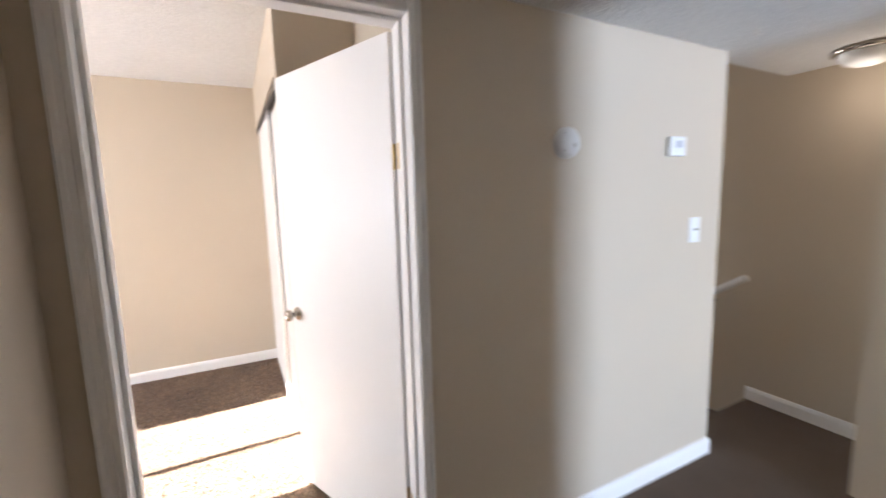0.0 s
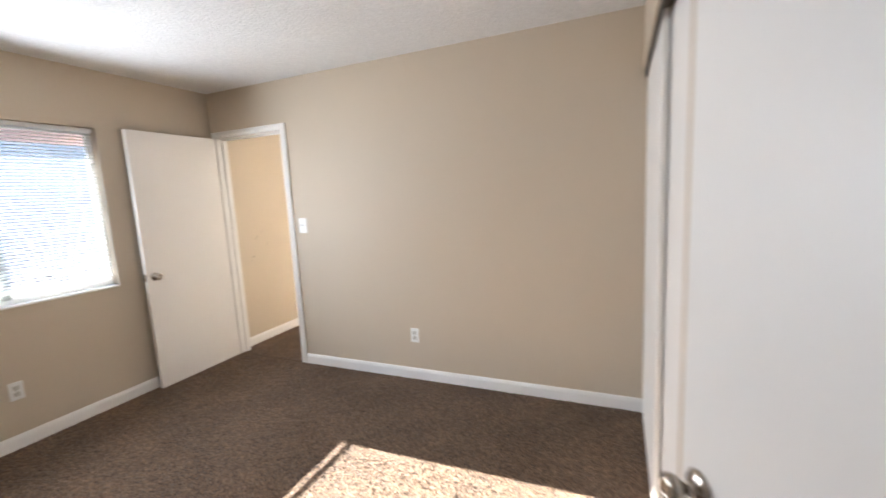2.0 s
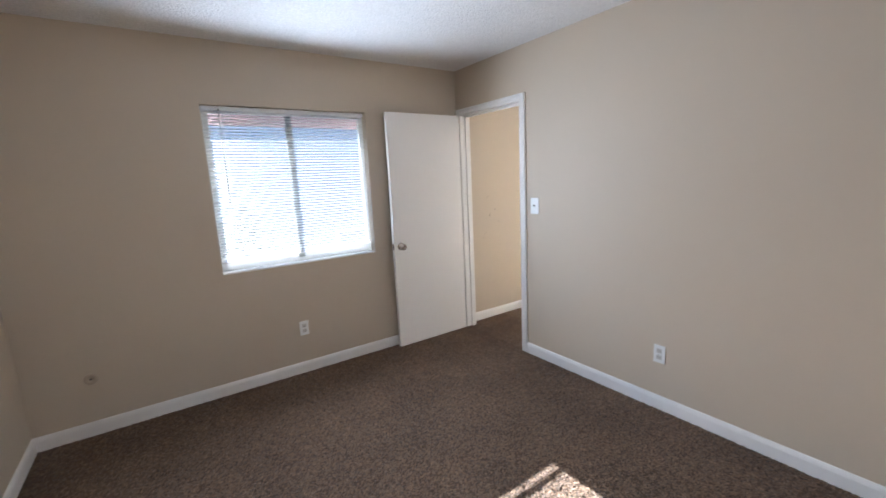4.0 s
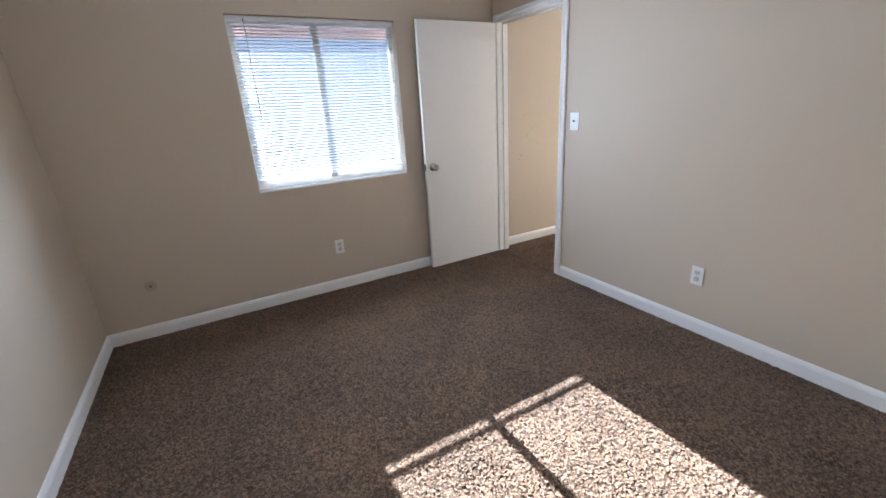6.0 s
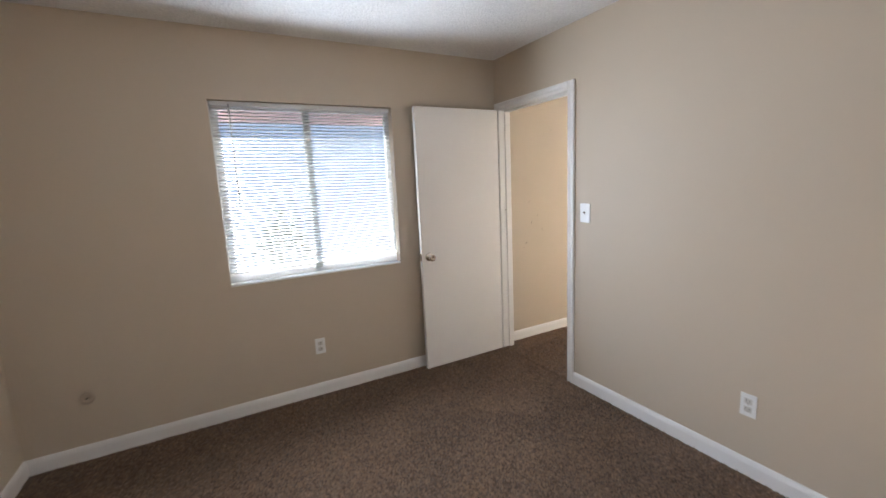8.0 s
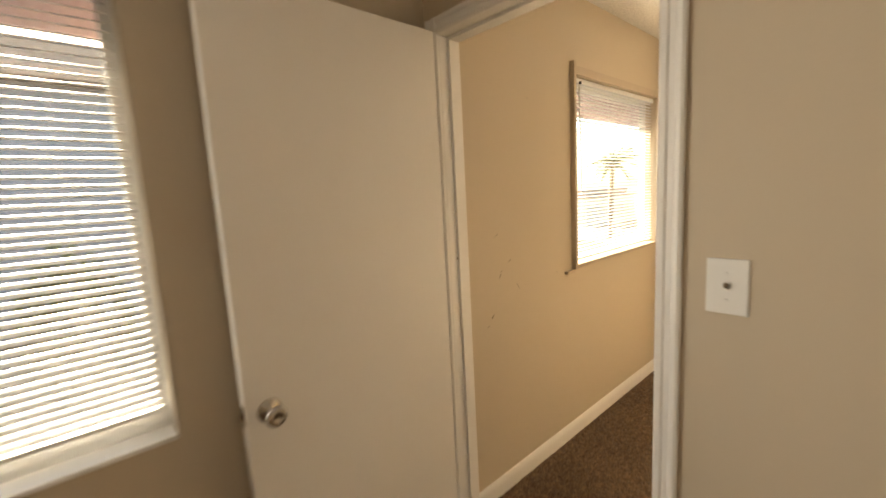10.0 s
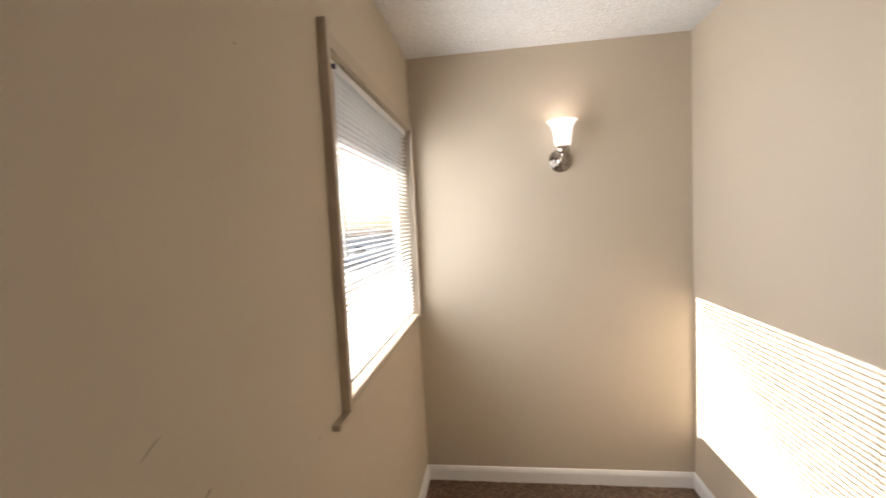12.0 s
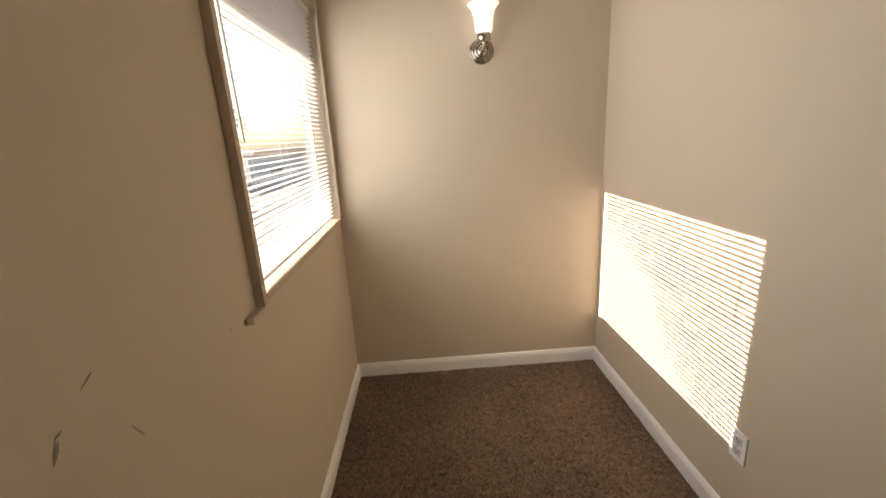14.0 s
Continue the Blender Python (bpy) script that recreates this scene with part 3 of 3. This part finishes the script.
rail = thing("handrail", "white wooden handrail on brackets, sloping down the stairs", "handrail")
slope = math.atan2(0.66, 1.0)
rl = 3.2
bm = box(-0.02, 0.02, 0, rl, -0.022, 0.022, bevel=0.012, seg=3)
part("rail", bm, WHITE, rail).matrix_local = Matrix.Translation((XE - 0.075, 0.93, 0.87)) @ Matrix.Rotation(-slope, 4, "X")
for d in (0.28, 1.5, 2.7):
    yy, zz = 0.93 + d * math.cos(slope), 0.87 - d * math.sin(slope)
    part("bracket", boxes((XE - 0.085, XE, yy - 0.008, yy + 0.008, zz - 0.065, zz - 0.05), (XE - 0.085, XE - 0.07, yy - 0.008, yy + 0.008, zz - 0.065, zz - 0.02), bevel=0.003), NICKEL, rail, "metal bracket")

stairs = tagged(thing("stairs", "brown carpeted stairs leading down", "stairs"), kind="structure")
for k in range(13):
    part("step", box(2.05, XE, 0.92 + k * 0.26, 0.92 + (k + 1) * 0.26 + 0.02, -0.185 * (k + 1) - 0.25, -0.185 * (k + 1), bevel=0.012), CARPET, stairs)
setting("stair_floor", box(2.05, XE, 4.28, 4.9, -2.8, -2.59), CARPET, "brown carpet at the foot of the stairs", "carpet")

# ---- sconce ----
SX, SZ = -2.70, 1.855
sconce = thing("wall_sconce", "brushed nickel wall sconce with lit white glass bell shade", "wall lamp", plate_pose(SX, ALC_Y1, SZ, "S"))
part("backplate", lathe([(0.064, 0), (0.064, 0.005), (0.062, 0.008), (0.058, 0.009), (0.055, 0.0085), (0.053, 0.006), (0.0525, 0.012), (0.050, 0.016), (0.046, 0.017),
                         (0.043, 0.0155), (0.041, 0.013), (0.0405, 0.020), (0.038, 0.025), (0.033, 0.027), (0.029, 0.0255), (0.027, 0.023), (0.0265, 0.030), (0.022, 0.036),
                         (0.016, 0.039), (0.012, 0.0385), (0.0115, 0.046), (0.008, 0.051), (0, 0.053)], 48, pose(0, 0, 0, 90, 0, 0)), NICKEL, sconce)
for sx, sz in ((-0.034, 0.012), (0.034, 0.012)):
    part("screw_cap", lathe([(0.005, 0), (0.005, 0.006), (0.003, 0.009), (0, 0.0095)], 14, pose(sx, -0.024, sz, 90, 0, 0)), NICKEL, sconce)
arm_bm = bmesh.new()
pts = [Vector((0, -0.03, 0)), Vector((0, -0.06, -0.006)), Vector((0, -0.085, 0.005)), Vector((0, -0.095, 0.03))]
prev = None
for i, p in enumerate(pts):
    dvec = (pts[min(i + 1, 3)] - pts[max(i - 1, 0)]).normalized()
    side = Vector((1, 0, 0))
    up2 = dvec.cross(side)
    ring = [arm_bm.verts.new(p + 0.009 * (math.cos(a) * side + math.sin(a) * up2)) for a in [k * math.pi / 6 for k in range(12)]]
    if prev:
        for k in range(12):
            arm_bm.faces.new((prev[k], prev[(k + 1) % 12], ring[(k + 1) % 12], ring[k])).smooth = True
    prev = ring
part("arm", arm_bm, NICKEL, sconce)
part("cup", lathe([(0, 0.025), (0.02, 0.026), (0.03, 0.032), (0.034, 0.04), (0.034, 0.062), (0.031, 0.066), (0, 0.066)], 32, pose(0, -0.095, 0)), NICKEL, sconce)
part("shade", lathe([(0.034, 0.064), (0.040, 0.07), (0.043, 0.085), (0.045, 0.11), (0.049, 0.14), (0.056, 0.165), (0.068, 0.185), (0.078, 0.192), (0.078, 0.195),
                     (0.066, 0.188), (0.053, 0.168), (0.045, 0.14), (0.041, 0.11), (0.038, 0.085), (0.03, 0.07), (0, 0.07)], 40, pose(0, -0.095, 0)), SHADE, sconce, "white frosted glass bell shade, lit")
bulb = bpy.data.lights.new("sconce_bulb", "POINT")
bulb.energy, bulb.shadow_soft_size, bulb.color = 0.10, 0.025, (1.0, 0.84, 0.70)
new("sconce_bulb", bulb).matrix_world = pose(SX, ALC_Y1 - 0.095, SZ + 0.15)


# ---- marks on the alcove wall and jamb ----
def scuff(y, z, w, h, turn):
    bm = bmesh.new()
    n = 9
    ring = [bm.verts.new((0, w * math.cos(2 * math.pi * k / n) * random.uniform(0.6, 1), h * math.sin(2 * math.pi * k / n) * random.uniform(0.6, 1))) for k in range(n)]
    bm.faces.new(ring)
    ob = new("scuff_mark", mesh_of("scuff_mark", bm, SCUFF))
    ob.matrix_world = pose(XW + 0.0015, y, z, turn, 0, 0)
    tagged(ob, "small grey scuff on the beige wall", "scuff mark", group="wall scuffs", kind="structure")


for y, z, w, h, turn in ((3.93, 1.14, .014, .002, 30), (3.86, 1.08, .012, .003, 60), (3.87, 1.10, .006, .002, 20), (3.99, 1.01, .018, .0015, -60), (3.80, 0.90, .012, .004, 40),
                         (3.84, 1.27, .018, .0012, 30), (4.33, 1.02, .004, .002, 80), (3.77, .86, .006, .003, 10), (4.1, 1.9, .003, .002, 0)):
    scuff(y, z, w * 1.5, h * 1.3, turn)

for y, z, w in ((3.585, 1.33, .0035), (3.60, 1.29, .003), (3.57, 1.22, .004), (3.605, 1.16, .003), (3.59, 1.07, .0045), (3.63, 1.19, .003),
                (3.632, 1.30, .003), (3.575, 0.98, .003), (3.61, 0.88, .004), (3.60, 1.62, .003), (3.633, 1.72, .004)):
    bm = bmesh.new()
    ring = [bm.verts.new((0, 1.7 * w * math.cos(k * 0.9) * random.uniform(0.5, 1), 2.2 * w * math.sin(k * 0.9) * random.uniform(0.5, 1))) for k in range(7)]
    bm.faces.new(ring)
    chip = new("paint_chip", mesh_of("paint_chip", bm, SCUFF))
    chip.matrix_world = pose(DX0 + 0.0015, min(y, 3.608) - 0.05, z)
    tagged(chip, "small chip in the white jamb paint", "paint chip", group="jamb chips", kind="structure")

# ---- outside ----
GZ = -2.85
setting("ground", box(-600, 600, -600, 600, GZ - 0.3, GZ), EARTH, "dry pale ground around the buildings", "ground")


def facade(name, label, x0, x1, y0, y1, z1, wall, openings, face):
    h = thing(name, label, "building")
    part("wall", box(x0, x1, y0, y1, GZ, z1), wall, h)
    part("roof", boxes((x0 - 0.4, x1 + 0.4, y0 - 0.4, y1 + 0.4, z1, z1 + 0.18), (x0 + 0.6, x1 - 0.6, y0 + 0.6, y1 - 0.6, z1 + 0.18, z1 + 0.8), bevel=0.02), ROOFING, h)
    for (c, z, w, hh) in openings:
        if face == "E":
            wd = part("window", boxes((x1, x1 + 0.05, c - w / 2, c + w / 2, z, z + 0.06), (x1, x1 + 0.05, c - w / 2, c + w / 2, z + hh - 0.06, z + hh),
                                      (x1, x1 + 0.05, c - w / 2, c - w / 2 + 0.06, z + 0.06, z + hh - 0.06), (x1, x1 + 0.05, c + w / 2 - 0.06, c + w / 2, z + 0.06, z + hh - 0.06)), VINYL, h)
            part("pane", box(x1, x1 + 0.015, c - w / 2 + 0.06, c + w / 2 - 0.06, z + 0.06, z + hh - 0.06), DARKGLASS, wd)
        else:
            wd = part("window", boxes((c - w / 2, c + w / 2, y0 - 0.05, y0, z, z + 0.06), (c - w / 2, c + w / 2, y0 - 0.05, y0, z + hh - 0.06, z + hh),
                                      (c - w / 2, c - w / 2 + 0.06, y0 - 0.05, y0, z + 0.06, z + hh - 0.06), (c + w / 2 - 0.06, c + w / 2, y0 - 0.05, y0, z + 0.06, z + hh - 0.06)), VINYL, h)
            part("pane", box(c - w / 2 + 0.06, c + w / 2 - 0.06, y0 - 0.015, y0, z + 0.06, z + hh - 0.06), DARKGLASS, wd)
    return h


facade("apartment_building", "pale stucco neighbouring building, colour darkened against glare, with brown roof", -16, -10.5, -14, 8.5, 3.3, STUCCO, [(-2.0, -0.9, 1.4, 1.2), (5.4, -0.9, 1.4, 1.2)], "E")
facade("house", "low pale house with brown roof far across the yards", -34, -24, 42, 54, 0.2, PALE, [(-31, -1.9, 1.6, 1.1), (-27, -1.9, 1.6, 1.1)], "S")
facade("house", "low tan house with brown roof far across the yards", -22, -13, 50, 60, 0.35, LAVENDER, [(-19, -1.9, 1.6, 1.1)], "S")
facade("apartment_building", "pale stucco wing of the apartment building, colour darkened against glare", -7.4, -1.0, 26, 34, 3.2, STUCCO, [(-6.2, 0.6, 1.2, 1.3), (-4.0, 0.6, 1.2, 1.3), (-6.2, -1.9, 1.2, 1.3)], "S")

fence = thing("fence", "tan wooden board fence between the yards", "fence")
board = mesh_of("board", box(-0.07, 0.07, -0.01, 0.01, 0, 1.8, bevel=0.003), FENCEWOOD)
for k in range(110):
    b = new("board", board)
    b.parent = fence
    b.matrix_local = pose(-25 + k * 0.15, 22 - k * 0.02, GZ, 0, random.uniform(-0.6, 0.6), 0)
part("fence_rail", box(-25.1, -8.4, 20.8, 20.84, GZ + 0.4, GZ + 0.5), FENCEWOOD, fence).matrix_local = Matrix.Translation((0, -0.4, 0))


def leafy_crown(n, rx, rz, centre, size):
    bm = bmesh.new()
    for k in range(n):
        v = Vector((random.gauss(0, 1), random.gauss(0, 1), random.gauss(0, 1))).normalized() * random.uniform(0.35, 1.0) ** 0.5
        v *= 0.75 + 0.35 * noise.noise(v * 2.3)
        c = Vector(centre) + Vector((v.x * rx, v.y * rx, v.z * rz))
        r = Euler((random.uniform(0, 6), random.uniform(0, 6), random.uniform(0, 6))).to_matrix()
        s = size * random.uniform(0.6, 1.3)
        vs = [bm.verts.new(c + r @ Vector(p) * s) for p in ((-0.5, 0, 0), (0, -0.28, 0.06), (0.5, 0, 0), (0, 0.28, 0.06))]
        bm.faces.new(vs)
    return bm


def limb(bm, a, b, r0, r1, seg=8):
    d = (b - a).normalized()
    s = d.orthogonal().normalized()
    u = d.cross(s)
    ra = [bm.verts.new(a + r0 * (math.cos(k * 2 * math.pi / seg) * s + math.sin(k * 2 * math.pi / seg) * u)) for k in range(seg)]
    rb = [bm.verts.new(b + r1 * (math.cos(k * 2 * math.pi / seg) * s + math.sin(k * 2 * math.pi / seg) * u)) for k in range(seg)]
    for k in range(seg):
        bm.faces.new((ra[k], ra[(k + 1) % seg], rb[(k + 1) % seg], rb[k]))


def tree(label, x, y, height, crown_r, n):
    t = thing("tree", label, "tree", pose(x, y, GZ))
    bm = bmesh.new()
    fork = Vector((0.05, 0.03, height * 0.45))
    limb(bm, Vector((0, 0, -0.1)), fork, 0.14, 0.09)
    for k in range(6):
        a = k * 1.05
        limb(bm, fork, Vector((math.cos(a) * crown_r * 0.7, math.sin(a) * crown_r * 0.7, height * random.uniform(0.65, 0.9))), 0.06, 0.015, 6)
    part("trunk", bm, BARK, t)
    part("crown", leafy_crown(n, crown_r, height * 0.3, (0, 0, height * 0.72), 0.16), LEAF, t)


def palm(label, x, y, height):
    t = thing("palm_tree", label, "palm tree", pose(x, y, GZ))
    bm = bmesh.new()
    limb(bm, Vector((0, 0, -0.1)), Vector((0.2, 0, height)), 0.22, 0.15, 10)
    part("trunk", bm, BARK, t)
    bm = bmesh.new()
    for k in range(34):
        a, lift = random.uniform(0, 6.28), random.uniform(-0.5, 1.1)
        p = Vector((0.2, 0, height))
        d = Vector((math.cos(a) * math.cos(lift), math.sin(a) * math.cos(lift), math.sin(lift)))
        for s in range(7):
            q = p + d * 0.3
            d = (d + Vector((0, 0, -0.16))).normalized()
            side = d.cross(Vector((0, 0, 1))).normalized()
            for sg in (-1, 1):
                tip = q + side * sg * 0.4 * (1 - s / 9) + Vector((0, 0, -0.18))
                bm.faces.new([bm.verts.new(v) for v in (p, q, tip)])
            p = q
    part("fronds", bm, LEAF, t)


palm("tall palm tree far off against the sky", -17.5, 34, 6.0)
tree("leafy green tree in the yard outside", -8.6, 2.35, 4.1, 0.7, 900)
tree("leafy green tree beyond the fence", -21, 30, 4.2, 2.0, 1400)


# ---- carpet pile: short leaning tufts over the floor that is walked past ----
def pile(x0, x1, y0, y1, density):
    n = int((x1 - x0) * (y1 - y0) * density)
    rng = np.random.default_rng(7)
    c = np.stack([rng.uniform(x0, x1, n), rng.uniform(y0, y1, n), rng.uniform(0.002, 0.005, n)], 1)
    up = np.concatenate([rng.normal(0, 0.34, (n, 2)), np.ones((n, 1))], 1)
    up /= np.linalg.norm(up, axis=1)[:, None]
    a = rng.uniform(0, 2 * np.pi, n)
    u = np.cross(up, np.stack([np.cos(a), np.sin(a), np.zeros(n)], 1))
    u /= np.linalg.norm(u, axis=1)[:, None]
    v = np.cross(up, u) * rng.uniform(0.0022, 0.0038, (n, 1))
    u = u * rng.uniform(0.0035, 0.006, (n, 1))
    verts = np.stack([c - u - v, c + u - v, c + u + v, c - u + v], 1).reshape(-1, 3)
    faces = np.arange(4 * n).reshape(-1, 4)
    me = bpy.data.meshes.new("carpet_pile")
    me.from_pydata(verts.tolist(), [], faces.tolist())
    me.materials.append(TUFT)
    return tagged(new("carpet_pile", me), "brown cut pile of the carpet, matted in places", "carpet", kind="stuff")


pile(XW + 0.014, XC + 0.02, YS + 0.55, YN - 0.014, 26000)
pile(XW + 0.014, -1.0, YS + 0.014, YS + 0.55, 20000)
pile(XW + 0.014, ALC_X1 - 0.014, YN, ALC_Y1 - 0.014, 40000)
